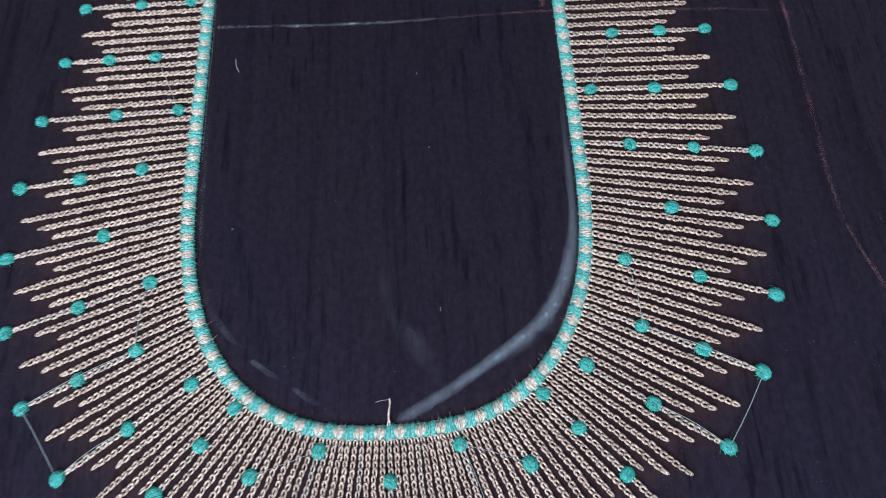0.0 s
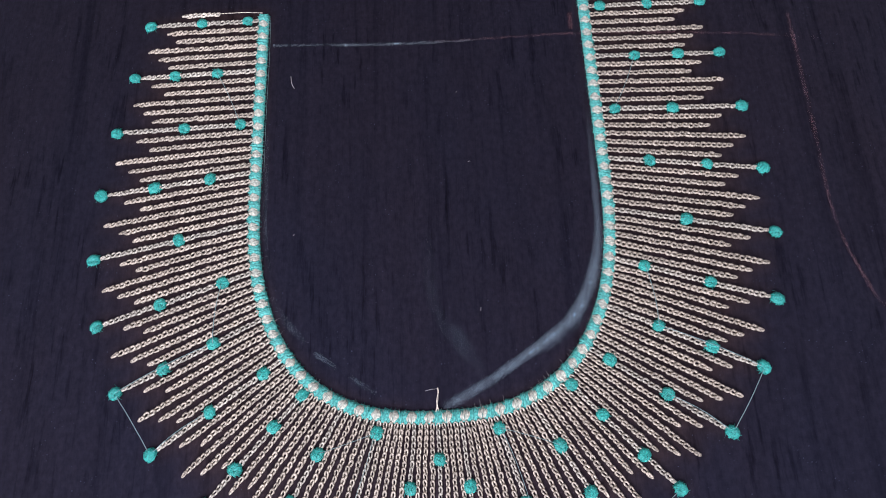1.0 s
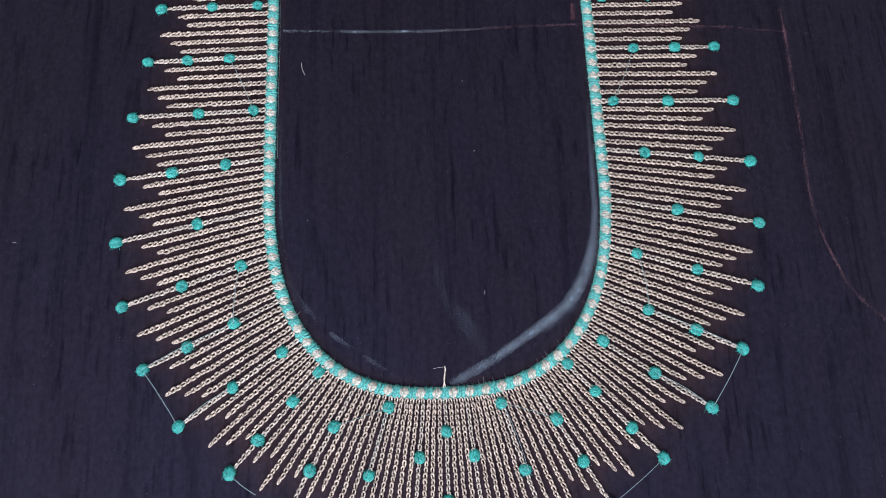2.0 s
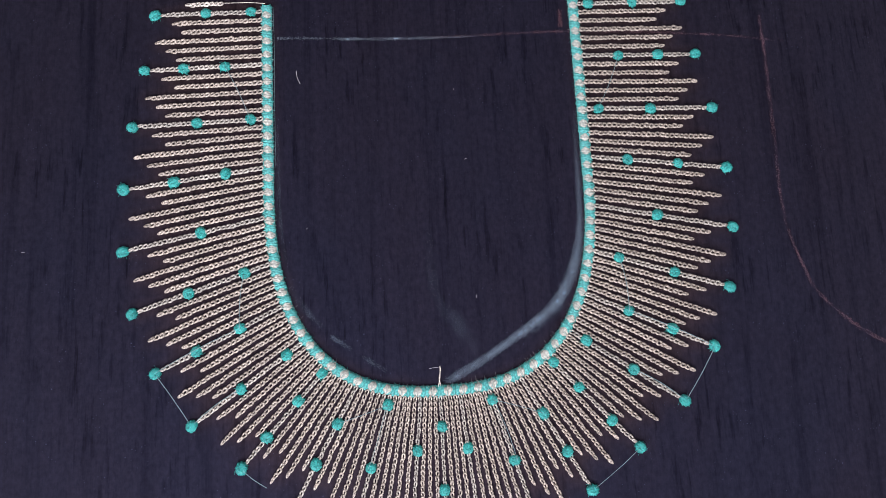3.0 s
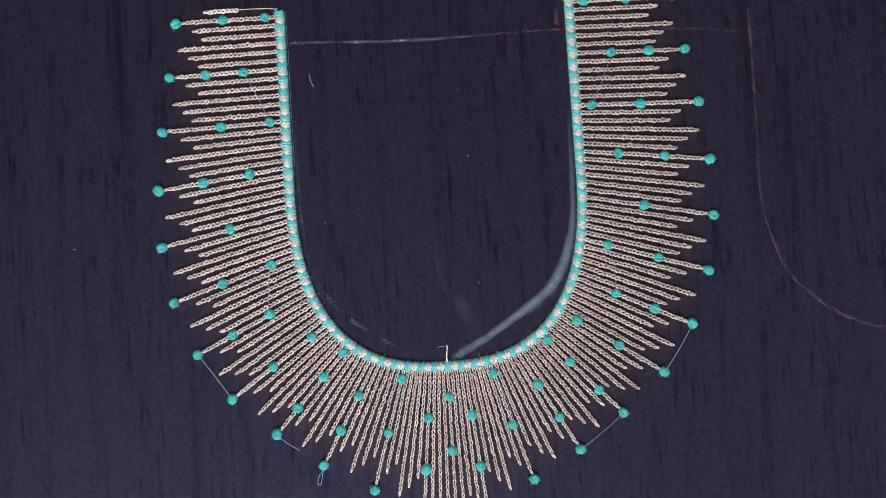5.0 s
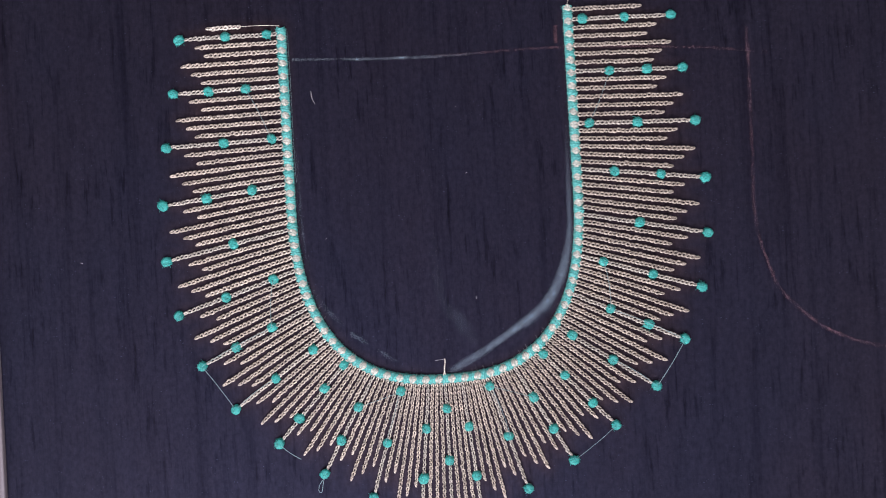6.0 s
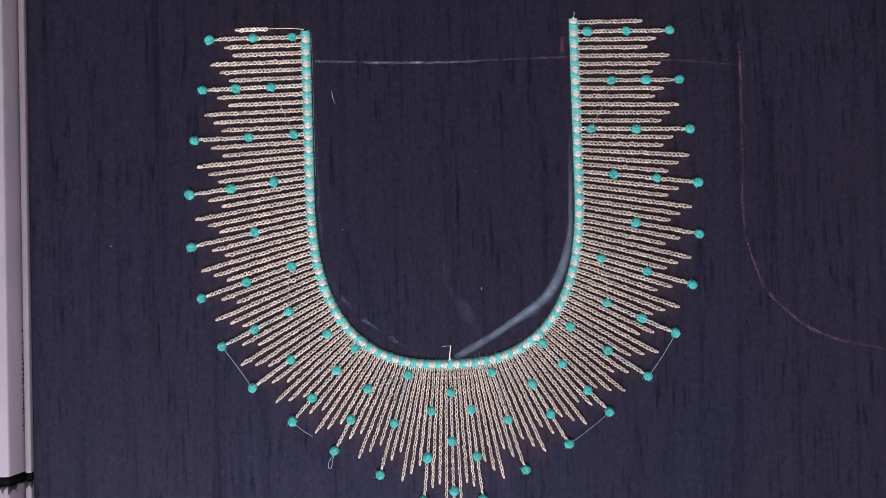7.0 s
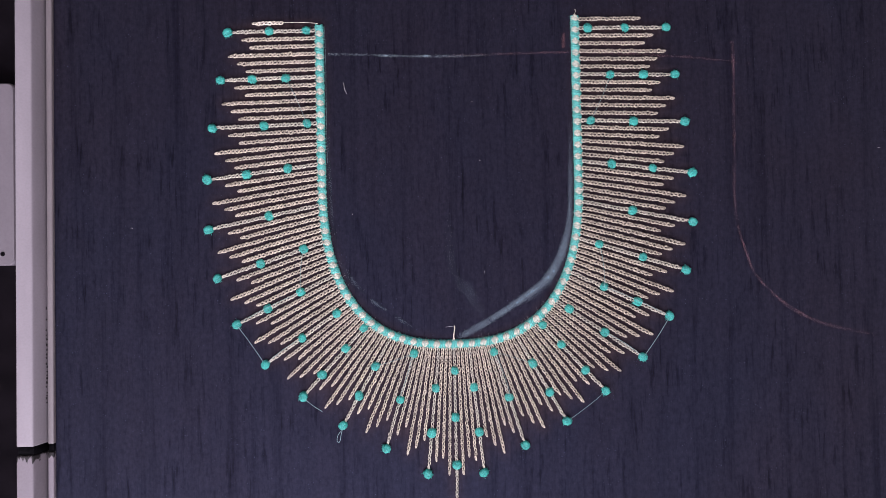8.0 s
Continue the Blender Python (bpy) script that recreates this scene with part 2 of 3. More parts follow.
def gather(pieces):
    verts, faces, off = [], [], 0
    for v, f in pieces:
        verts.append(v)
        faces += [tuple(i + off for i in q) for q in f]
        off += len(v)
    return np.concatenate(verts), faces


rng = np.random.default_rng(7)


def bezier(points, n):
    """A smooth line through the points (Catmull-Rom)."""
    p = np.array(points, float)
    p = np.vstack([2 * p[0] - p[1], p, 2 * p[-1] - p[-2]])
    out = []
    m = len(p) - 3
    for t in np.linspace(0, m - 1e-6, n):
        i, u = int(t), t - int(t)
        a, b, c, d = p[i : i + 4]
        out.append(0.5 * (2 * b + (c - a) * u + (2 * a - 5 * b + 4 * c - d) * u * u + (3 * b - a - 3 * c + d) * u**3))
    return np.array(out)


# ---- room ----
X0, X1, Y0, Y1 = -1.25, 0.88, WALL_Y, 2.2
T = 0.15


def setting(name, lo, hi, material, label, category):
    ob = part(name, box(lo, hi), material, None)
    return tagged(ob, label, category, kind="structure")


setting("floor", (X0 - T, Y0 - T, FLOOR_Z - T), (X1 + T, Y1 + T, FLOOR_Z), FLOOR_STONE, "grey stone floor of the work room", "floor")
setting("ceiling", (X0 - T, Y0 - T, CEILING_Z), (X1 + T, Y1 + T, CEILING_Z + T), CEILING_PAINT, "plain white painted ceiling of the room", "ceiling")
# unseen east wall, set close to bounce light onto the bar's flank
setting("wall_east", (X1, Y0 - T, FLOOR_Z), (X1 + T, Y1 + T, CEILING_Z), WALL_PAINT, "unseen cream room wall that bounces the window light", "wall")
# unseen north wall, kept dark so the cloth reflects less from that side
setting("wall_north", (X0 - T, Y1, FLOOR_Z), (X1, Y1 + T, CEILING_Z), DARK_WALL, "unseen dark room wall, added to dim reflections on the cloth", "wall")
setting("wall_west", (X0 - T, Y0 - T, FLOOR_Z), (X0, Y1, CEILING_Z), WALL_PAINT, "unseen cream room wall that bounces the window light", "wall")
# south wall: four blocks round the window opening
south = bmesh.new()
for lo, hi in (((X0, FLOOR_Z), (WIN_X0, CEILING_Z)), ((WIN_X1, FLOOR_Z), (X1, CEILING_Z)), ((WIN_X0, FLOOR_Z), (WIN_X1, WIN_Z0)), ((WIN_X0, WIN_Z1), (WIN_X1, CEILING_Z))):
    b = box((lo[0], Y0 - T, lo[1]), (hi[0], Y0, hi[1]))
    tmp = bpy.data.meshes.new("tmp")
    b.to_mesh(tmp)
    b.free()
    south.from_mesh(tmp)
    bpy.data.meshes.remove(tmp)
tagged(part("wall_south", south, WALL_PAINT, None), "cream painted room wall with a window opening", "wall", kind="structure")

# ---- table under the frame ----
table = new("work_table")
table.location = (0, 0.06, FLOOR_Z)
tagged(table, "work table carrying the embroidery frame, coloured dark for shade", "table")
part("tabletop", box((-0.75, -0.55, 0.72), (0.75, 0.55, 0.748), 0.003), TABLE_TOP, table)
for sx in (-1, 1):
    for sy in (-1, 1):
        part("leg", box((sx * 0.68 - 0.025, sy * 0.48 - 0.025, 0.0), (sx * 0.68 + 0.025, sy * 0.48 + 0.025, 0.72), 0.003), TABLE_TOP, table)

# ---- the stretched cloth ----
FX0, FX1, FY0, FY1 = -0.266, 0.46, -0.33, 0.46
NX, NY = 243, 265


def cloth_height(x, y):
    """Slight sag and long soft puckers of the stretched cloth."""
    return 0.00035 * noise.noise((x * 9, y * 5, 0.3)) + 0.00010 * noise.noise((x * 60, y * 9, 2.1)) - 0.0004


verts = []
for j in range(NY):
    for i in range(NX):
        x, y = FX0 + (FX1 - FX0) * i / (NX - 1), FY0 + (FY1 - FY0) * j / (NY - 1)
        verts.append((x, y, cloth_height(x, y)))
grid = [(j * NX + i, j * NX + i + 1, (j + 1) * NX + i + 1, (j + 1) * NX + i) for j in range(NY - 1) for i in range(NX - 1)]
cloth = mesh_object("fabric_panel", verts, grid, SILK)
tagged(cloth, "dark navy slub silk cloth stretched flat in an embroidery frame", "fabric")
solid = cloth.modifiers.new("thickness", "SOLIDIFY")
solid.thickness, solid.offset = 0.0005, -1


def chalk(points, widths, dust, material, label, lift=0.00025, n=90):
    """A rubbed chalk stroke lying on the cloth: a ribbon whose dust thins to its edges."""
    line = bezier(points, n)
    w = np.interp(np.linspace(0, 1, n), np.linspace(0, 1, len(widths)), widths)
    d = np.interp(np.linspace(0, 1, n), np.linspace(0, 1, len(dust)), dust)
    tan = np.gradient(line, axis=0)
    tan /= np.linalg.norm(tan, axis=1)[:, None]
    side = np.stack([-tan[:, 1], tan[:, 0]], 1)
    cross = [k / 5 - 1 for k in range(11)]
    fall = [math.cos(c * math.pi / 2) ** 1.4 for c in cross]
    m = len(cross)
    vs, ds = [], []
    for i in range(n):
        for c, f in zip(cross, fall):
            p = line[i] + side[i] * c * w[i] * 0.5 * (1 + 0.15 * noise.noise((i * 0.3, 0.6 * c, 5.0)))
            vs.append((p[0], p[1], cloth_height(p[0], p[1]) + lift))
            ds.append(d[i] * f)
    fs = [(i * m + k, (i + 1) * m + k, (i + 1) * m + k + 1, i * m + k + 1) for i in range(n - 1) for k in range(m - 1)]
    ob = mesh_object("chalk_mark", vs, fs, material, cloth, label=label)
    att = ob.data.color_attributes.new("dust", "FLOAT_COLOR", "POINT")
    att.data.foreach_set("color", [q for v in ds for q in (v, v, v, 1.0)])
    return ob


MM = 0.001


def mm(*pairs):
    return [(a * MM, b * MM) for a, b in pairs]


chalk(mm((-81, 198.0), (-57, 197.2), (-36, 196.2), (-15, 195.7), (13, 195.5), (36, 196.1)), [0.0024, 0.0018, 0.0027, 0.0020, 0.0026, 0.0017, 0.0020], [0.75, 0.65, 0.9, 0.65, 0.9, 0.75, 0.5, 0.0], CHALK_LINE, "straight bluish white chalk line")
chalk(mm((0, 195.7), (40, 196.4), (79, 196.9), (110, 195.8), (146, 193.5), (170, 191.5), (204, 187)), [0.0022] * 4, [0.35, 0.7, 0.6, 0.75, 0.6, 0.15], CHALK_PINK, "straight faint pink chalk line", 0.0003)
chalk(mm((191.3, 203), (191.4, 186), (191.0, 160), (190.6, 131), (189.8, 98), (192.0, 76), (197.6, 57), (203.6, 43.5), (223, 24.2), (244, 12.6), (270, 5.6), (284, 3)), [0.0026, 0.0030, 0.0024, 0.0030, 0.0028], [0.6, 0.9, 0.6, 0.5, 0.75, 0.65, 0.95, 0.45, 0.1], CHALK_PINK, "long curved faint pink chalk line", 0.0003, 160)
chalk(mm((77.0, 210), (76.8, 199.5)), [0.0032, 0.0036], [1.0, 0.9], CHALK_RED, "short dark red chalk tick", n=14)
chalk(mm((1, 6.2), (5, 8.6), (19.5, 16.2), (35, 25.6), (49, 35), (59.5, 42.8), (67.3, 52.2), (73.4, 65), (77.2, 80), (78.9, 98), (79.4, 120), (80.0, 150)), [0.004, 0.0062, 0.0054, 0.0056, 0.0066, 0.0082, 0.0066, 0.0045, 0.0038, 0.003], [0.0, 0.6, 0.85, 1.0, 1.0, 0.95, 0.75, 0.55, 0.4, 0.05], CHALK_BLUE, "broad smeared bluish chalk stroke", n=140)
chalk(mm((42, 27), (52, 34), (62, 42), (70, 52)), [0.003, 0.006, 0.007, 0.003], [0.0, 0.35, 0.3, 0.0], CHALK_SOFT, "thin bluish chalk dust below the stroke", 0.0002, n=60)
chalk(mm((-2.4, 92), (-2.3, 76), (-1.6, 58), (3.6, 44.8), (9, 38), (14, 31), (18.5, 24), (24, 14)), [0.005, 0.008, 0.007, 0.010, 0.011, 0.008, 0.006], [0.0, 0.04, 0.10, 0.08, 0.16, 0.18, 0.09, 0.05, 0.0], CHALK_SOFT, "faint rubbed bluish chalk smear")
chalk(mm((-77, 61), (-75.2, 58.6), (-69.2, 48.8), (-63.5, 42.5), (-58.5, 37.5)), [0.003, 0.0045, 0.0035], [0.0, 0.18, 0.28, 0.0], CHALK_SOFT, "faint broken bluish chalk stroke")
chalk(mm((-56, 34.2), (-54.2, 32.6), (-49.5, 29.3), (-44, 25.6)), [0.0022, 0.0036, 0.0022], [0.0, 0.6, 0.75, 0.4, 0.0], CHALK_SOFT, "short bluish chalk dash", n=24)
chalk(mm((-40, 22.8), (-36, 20), (-31.5, 17), (-27, 14)), [0.0022, 0.0036, 0.0022], [0.0, 0.35, 0.35, 0.0], CHALK_SOFT, "short faint bluish chalk dash", n=24)
chalk(mm((-81.5, 150), (-81.2, 120), (-80.6, 95), (-77.5, 70)), [0.002, 0.003, 0.0025], [0.0, 0.3, 0.4, 0.0], CHALK_SOFT, "faint chalk trace along the border")

# ---- embroidered neckline ----
neck = new("embroidered_neckline")
neck.location = (-0.0009, 0, 0)
tagged(neck, "U-shaped neckline embroidered in silver chain stitch and teal thread", "embroidery")

HALF, STRAIGHT, BOTTOM, POWER = 0.0856, 0.115, 0.0033, 2.57


def half_curve():
    """Half of the U from its lowest point up the right side: places and lengths along it."""
    th = np.linspace(0, np.pi / 2, 3000)
    x = HALF * np.sin(th) ** (2 / POWER)
    y = STRAIGHT - (STRAIGHT - BOTTOM) * np.cos(th) ** (2 / POWER)
    x, y = np.r_[x, np.full(600, HALF)], np.r_[y, np.linspace(STRAIGHT, 0.26, 601)[1:]]
    s = np.r_[0, np.cumsum(np.hypot(np.diff(x), np.diff(y)))]
    return x, y, s


CX, CY, CS = half_curve()


def on_border(s):
    """Place and direction on the U, s metres from the lowest point; minus: the left side."""
    a = abs(s)
    x, y = np.interp(a, CS, CX), np.interp(a, CS, CY)
    x2, y2 = np.interp(a + 0.0008, CS, CX), np.interp(a + 0.0008, CS, CY)
    x1, y1 = np.interp(max(a - 0.0008, 0), CS, CX), np.interp(max(a - 0.0008, 0), CS, CY)
    d = np.array([x2 - x1, y2 - y1])
    d /= np.hypot(*d)
    return (np.array([x, y]), d) if s >= 0 else (np.array([-x, y]), np.array([d[0], -d[1]]))


PITCH, LINK = 0.00258, 0.0033


def chain_links(length, start=0.0, width=1.0, twist=0.1):
    """Chain stitch along x: teardrop loops, each caught in the one before it."""
    pieces = []
    n = max(2, int(round((length - start) / PITCH)))
    a = np.arange(13) * 2 * np.pi / 13
    for i in range(n):
        u = start + (length - start) * i / n
        wide = 0.00082 * width * rng.uniform(0.86, 1.14) * (0.62 if i == n - 1 else 1.0)
        lx = LINK * 0.5 * rng.uniform(0.94, 1.06)
        x = lx * np.cos(a)
        y = wide * np.sin(a) * (1 - 0.38 * np.cos(a))
        turn = rng.normal(twist, 0.08)
        x, y = x * math.cos(turn) - y * math.sin(turn), x * math.sin(turn) + y * math.cos(turn)
        z = 0.00062 - 0.00040 * np.cos(a) + 0.0002 * np.sin(a) * rng.uniform(-1, 1.6) + rng.normal(0, 0.00005)
        p = np.stack([x + u + lx * 0.9, y + rng.normal(0, 0.00012), z], 1)
        pieces.append(tube(p, 0.00054 * width * rng.uniform(0.85, 1.18), 5, closed=True))
    verts, faces = gather(pieces)
    # the thread runs on from the head of each loop into the tail of the next
    ring = len(a) * 5
    for i in range(n - 1):
        h, t = i * ring, (i + 1) * ring + 6 * 5
        faces += [(h + k, h + (k + 1) % 5, t + (k + 1) % 5, t + k) for k in range(5)]
    return verts, faces


def satin_dot_mesh(seed):
    """A raised thread dot: a padded core wrapped in fine stitches that fan a little, with a few stray ends."""
    r = np.random.default_rng(seed)
    R, H = 0.0030, 0.0016
    pieces = []
    rings, seg = 5, 18
    core = [(0, 0, H * 0.93)]
    for k in range(1, rings + 1):
        q = k / rings
        for s in range(seg):
            t = 2 * math.pi * s / seg
            core.append((R * 0.92 * q * math.cos(t), R * 0.92 * q * math.sin(t), H * 0.93 * math.sqrt(max(0, 1 - q * q))))
    cf = [(0, 1 + s, 1 + (s + 1) % seg) for s in range(seg)]
    for k in range(rings - 1):
        for s in range(seg):
            a, b = 1 + k * seg + s, 1 + k * seg + (s + 1) % seg
            cf.append((a, a + seg, b + seg, b))
    pieces.append((np.array(core), cf))
    # stitches run from one end to the other and bulge over the padding
    for i in range(13):
        q = (i + 0.5) / 13 * 2 - 1 + r.normal(0, 0.03)
        ang = r.normal(0, 0.10)
        t = np.linspace(0.06, 0.94, 8) * math.pi
        x = -R * np.cos(t) * r.uniform(0.97, 1.04)
        y = R * (0.30 + 0.70 * np.sin(t)) * q
        z = H * np.sqrt(np.clip(1 - (x / R * 0.97) ** 2 - (y / R * 0.92) ** 2, 0, 1)) * 0.95
        X, Y = x * math.cos(ang) - y * math.sin(ang), x * math.sin(ang) + y * math.cos(ang)
        pieces.append(tube(np.stack([X, Y, z], 1), 0.00026 * r.uniform(0.8, 1.25), 5))
    # a ring of stitches fans out over the rim from a point beside the middle
    cx, cy = R * r.uniform(-0.3, 0.3), R * r.uniform(-0.3, 0.3)
    for i in range(24):
        t = 2 * math.pi * (i + r.uniform(-0.3, 0.3)) / 24
        out = R * r.uniform(0.94, 1.14)
        k = np.linspace(r.uniform(0.25, 0.5), 1, 5)
        X, Y = cx + k * (out * math.cos(t) - cx), cy + k * (out * math.sin(t) - cy)
        z = H * np.sqrt(np.clip(1 - (X * X + Y * Y) / (R * 1.08) ** 2, 0.01, 1)) * 0.97 + 0.00008
        pieces.append(tube(np.stack([X, Y, z], 1), 0.00022 * r.uniform(0.8, 1.25), 5))
    for i in range(16):
        t = r.uniform(0, 2 * math.pi)
        a, b = R * 0.9, R * r.uniform(1.12, 1.32 if i % 4 else 1.6)
        t2 = t + r.normal(0, 0.2)
        pieces.append(tube([(a * math.cos(t), a * math.sin(t), 0.0005), ((a + b) / 2 * math.cos(t), (a + b) / 2 * math.sin(t), 0.0005), (b * math.cos(t2), b * math.sin(t2), 0.0001)], 0.00008, 3))
    return gather(pieces)


def ready_mesh(name, made, material):
    me = bpy.data.meshes.new(name)
    me.from_pydata([tuple(v) for v in made[0]], [], made[1])
    me.materials.append(material)
    me.polygons.foreach_set("use_smooth", [True] * len(me.polygons))
    return me


DOTS = [ready_mesh("thread_dot", satin_dot_mesh(11 + k), TEAL) for k in range(6)]


def thread_dot(row, at):
    ob = new("thread_dot", DOTS[int(rng.integers(6))])
    ob.parent = row
    ob.location = (at, rng.normal(0, 0.00015), 0.0004)
    ob.rotation_euler = (0, 0, rng.normal(0, 0.5) + math.pi * int(rng.integers(2)))
    k = rng.uniform(0.88, 0.99)
    ob.scale = (k * rng.uniform(0.98, 1.06), k * rng.uniform(0.92, 1.0), 1)
    return ob


STITCHED = []


def chain_row(s, angle, length, dots=(), start=0.0027, label=""):
    """One chain-stitched ray from the border outwards; angle from +x in radians. Dots lie at parts of its length."""
    base, _ = on_border(s)
    end = length - 0.0030 if dots and dots[0] >= 1 else length
    made = chain_links(end, start, float(np.interp(abs(s), (0.0, 0.05, 0.12), (0.73, 0.83, 1.04))) * (0.96 if dots else 1.0), 0.18 if s > 0.01 else 0.06)
    STITCHED.append((base, base + np.array([math.cos(angle), math.sin(angle)]) * length))
    row = mesh_object("stitched_ray", *made, SILVER_TEAL if dots else SILVER, neck, label=label)
    row.location, row.rotation_euler = (base[0], base[1], 0), (0, 0, angle)
    for f in dots:
        thread_dot(row, f * length)
    return row


# dotted rays: place on the border (mm), tip (mm), dots as parts of the length
RAYS = [
    (261.6, 146.2, 213.4, (1, 0.546, 0.139)),
    (230.5, 151.4, 181.3, (1, 0.681, 0.344)),
    (199.4, 157.2, 149.7, (1, 0.524, 0.125)),
    (172.3, 161.1, 115.3, (1, 0.654, 0.294)),
    (145.4, 160.7, 82.3, (1, 0.470)),
    (120.8, 155.2, 50.1, (1, 0.607, 0.212)),
    (98.0, 143.0, 19.3, (1, 0.687, 0.357)),
    (76.8, 124.6, -7.4, (1, 0.573, 0.174)),
    (59.3, 100.2, -29.1, (1, 0.711, 0.359, 0.087)),
    (41.8, 74.4, -48.5, (1, 0.672, 0.345)),
    (24.6, 46.3, -64.4, (1, 0.541, 0.106)),
    (9.9, 18.8, -81.7, (1, 0.686, 0.340)),
]
STEPS = (0.832, 0.730, 0.940, 0.844, 0.751)


def ray_shape(ray, side=-1):
    s, tx, ty, dots = ray
    if side == 1:
        s, tx, ty = s - 0.8 * min(1, s / 60), tx + (1.0 if s > 70 else 0.0 if s > 50 else -0.6), ty - (0.9 if s > 30 else 0.2)
    base, _ = on_border(s * MM)
    d = np.array([tx, ty]) * MM - base
    return s * MM, math.atan2(d[1], d[0]), float(np.hypot(*d)), dots


for side in (1, -1):
    shapes = [ray_shape(r, side) for r in RAYS]
    for k, (s, ang, length, dots) in enumerate(shapes):
        turned = (lambda a: a) if side == 1 else (lambda a: math.pi - a)
        chain_row(side * s, turned(ang), length, dots, label="silver chain-stitched ray with teal thread dots")
        if k + 1 < len(shapes):
            s2, ang2, length2, _ = shapes[k + 1]
            for j, share in enumerate(STEPS):
                u = (j + 1) / 6
                chain_row(side * (s + (s2 - s) * u), turned(ang + (ang2 - ang) * u), (length + (length2 - length) * u) * share * rng.uniform(0.99, 1.01))
        else:
            for j, full in enumerate((0.0770, 0.0745, 0.0860)):
                u = (j + 1) / 4
                chain_row(side * s * (1 - u), turned(ang + (-math.pi / 2 - ang) * u), full)
    chain_row(side * 0.2668, 0.0 if side == 1 else math.pi, 0.0436, start=0.0027 if side == 1 else 0.024)
chain_row(0.0, -math.pi / 2, 0.104, (0.169, 0.465, 0.766), label="central silver chain-stitched ray with teal thread dots")


# how densely each place of the cloth is stitched
dense = np.zeros((NY, NX))
for a, b in STITCHED:
    for p in a + np.linspace(0, 1, 60)[:, None] * (b - a):
        i, j = (p[0] + neck.location.x - FX0) / (FX1 - FX0) * (NX - 1), (p[1] - FY0) / (FY1 - FY0) * (NY - 1)
        dense[int(round(j)), int(round(i))] = 1.0
for _ in range(3):
    dense = (dense + np.roll(dense, 1, 0) + np.roll(dense, -1, 0) + np.roll(dense, 1, 1) + np.roll(dense, -1, 1)) / 5
stitch_brown = cloth.data.attributes.new("stitched", "FLOAT", "POINT")
stitch_brown.data.foreach_set("value", np.clip(dense * 1.25, 0, 0.75).ravel().astype(np.float32))


# ---- twisted border of the neckline ----
def satin_patch(seed, wide, long, high, count, slant, ragged, radius, flare):
    """A bundle of stitches laid across the border (along y), side by side along x. flare: how they spread towards the edges."""
    r = np.random.default_rng(seed)
    pieces = []
    for i in range(count):
        q = (i + 0.5) / count * 2 - 1
        c = math.sqrt(max(0.25, 1 - 0.7 * q * q))
        t = np.linspace(-1, 1, 7)
        half = wide * 0.5 * c * r.uniform(1 - ragged, 1 + ragged)
        y = t * half + r.normal(0, 0.00008)
        x = q * long * 0.5 * (1 + flare * t * t - 0.35 * max(flare, 0)) + (slant + r.normal(0, 0.10)) * t * wide * 0.5 + r.normal(0, 0.00010)
        z = 0.0003 + high * np.sqrt(np.clip(1 - 0.9 * t * t, 0, 1)) * (0.75 + 0.25 * math.sqrt(1 - q * q)) + r.normal(0, 0.00004)
        pieces.append(tube(np.stack([x, y, z], 1), radius * r.uniform(0.85, 1.15), 5))
    return gather(pieces)


SILVER_PATCHES = [ready_mesh("silver_stitch_patch", satin_patch(31 + k, 0.0047, 0.0044, 0.00135, 15, 0.08, 0.16, 0.00024, -0.35), SILVER_SATIN) for k in range(5)]
TEAL_PATCHES = [ready_mesh("teal_stitch_patch", satin_patch(51 + k, 0.0060, 0.0042, 0.00130, 15, 0.12, 0.12, 0.00025, 0.60), TEAL_SATIN) for k in range(5)]

TOP_LEFT, TOP_RIGHT = 0.2650, 0.2692
core_s = np.linspace(-TOP_LEFT, TOP_RIGHT, 320)
prof = [(-0.0028, 0.0), (-0.0026, 0.0006), (-0.0013, 0.0010), (0, 0.0011), (0.0013, 0.0010), (0.0026, 0.0006), (0.0028, 0.0)]
cv, cf = [], []
for i, s in enumerate(core_s):
    p, d = on_border(s)
    nrm = np.array([-d[1], d[0]])
    for w, z in prof:
        q = p + nrm * w * (1 + 0.05 * math.sin(i * 2.1))
        cv.append((q[0], q[1], z))
for i in range(len(core_s) - 1):
    for k in range(len(prof) - 1):
        cf.append((i * 7 + k, i * 7 + k + 1, (i + 1) * 7 + k + 1, (i + 1) * 7 + k))
border = mesh_object("twisted_border", cv, cf, TEAL_SATIN, neck, label="raised teal border with silver satin patches")
edge_pieces = []
n_edge = 620
for i in range(n_edge):
    s = -TOP_LEFT + (TOP_LEFT + TOP_RIGHT) * (i + rng.uniform(0, 1)) / n_edge
    p, d = on_border(s)
    nrm = np.array([-d[1], d[0]])
    sgn = 1 if i % 2 else -1
    a, b = p + sgn * nrm * 0.0024, p + sgn * nrm * rng.uniform(0.0030, 0.0039) + d * rng.normal(0, 0.0006)
    edge_pieces.append(tube([(a[0], a[1], 0.0006), ((a[0] + b[0]) / 2, (a[1] + b[1]) / 2, 0.0005), (b[0], b[1], 0.0001)], 0.00008, 3))
fuzz = mesh_object("stitch_fringe", *gather(edge_pieces), TEAL, border, label="short loose teal stitch ends")
tagged(fuzz, kind="stuff")
pale = []
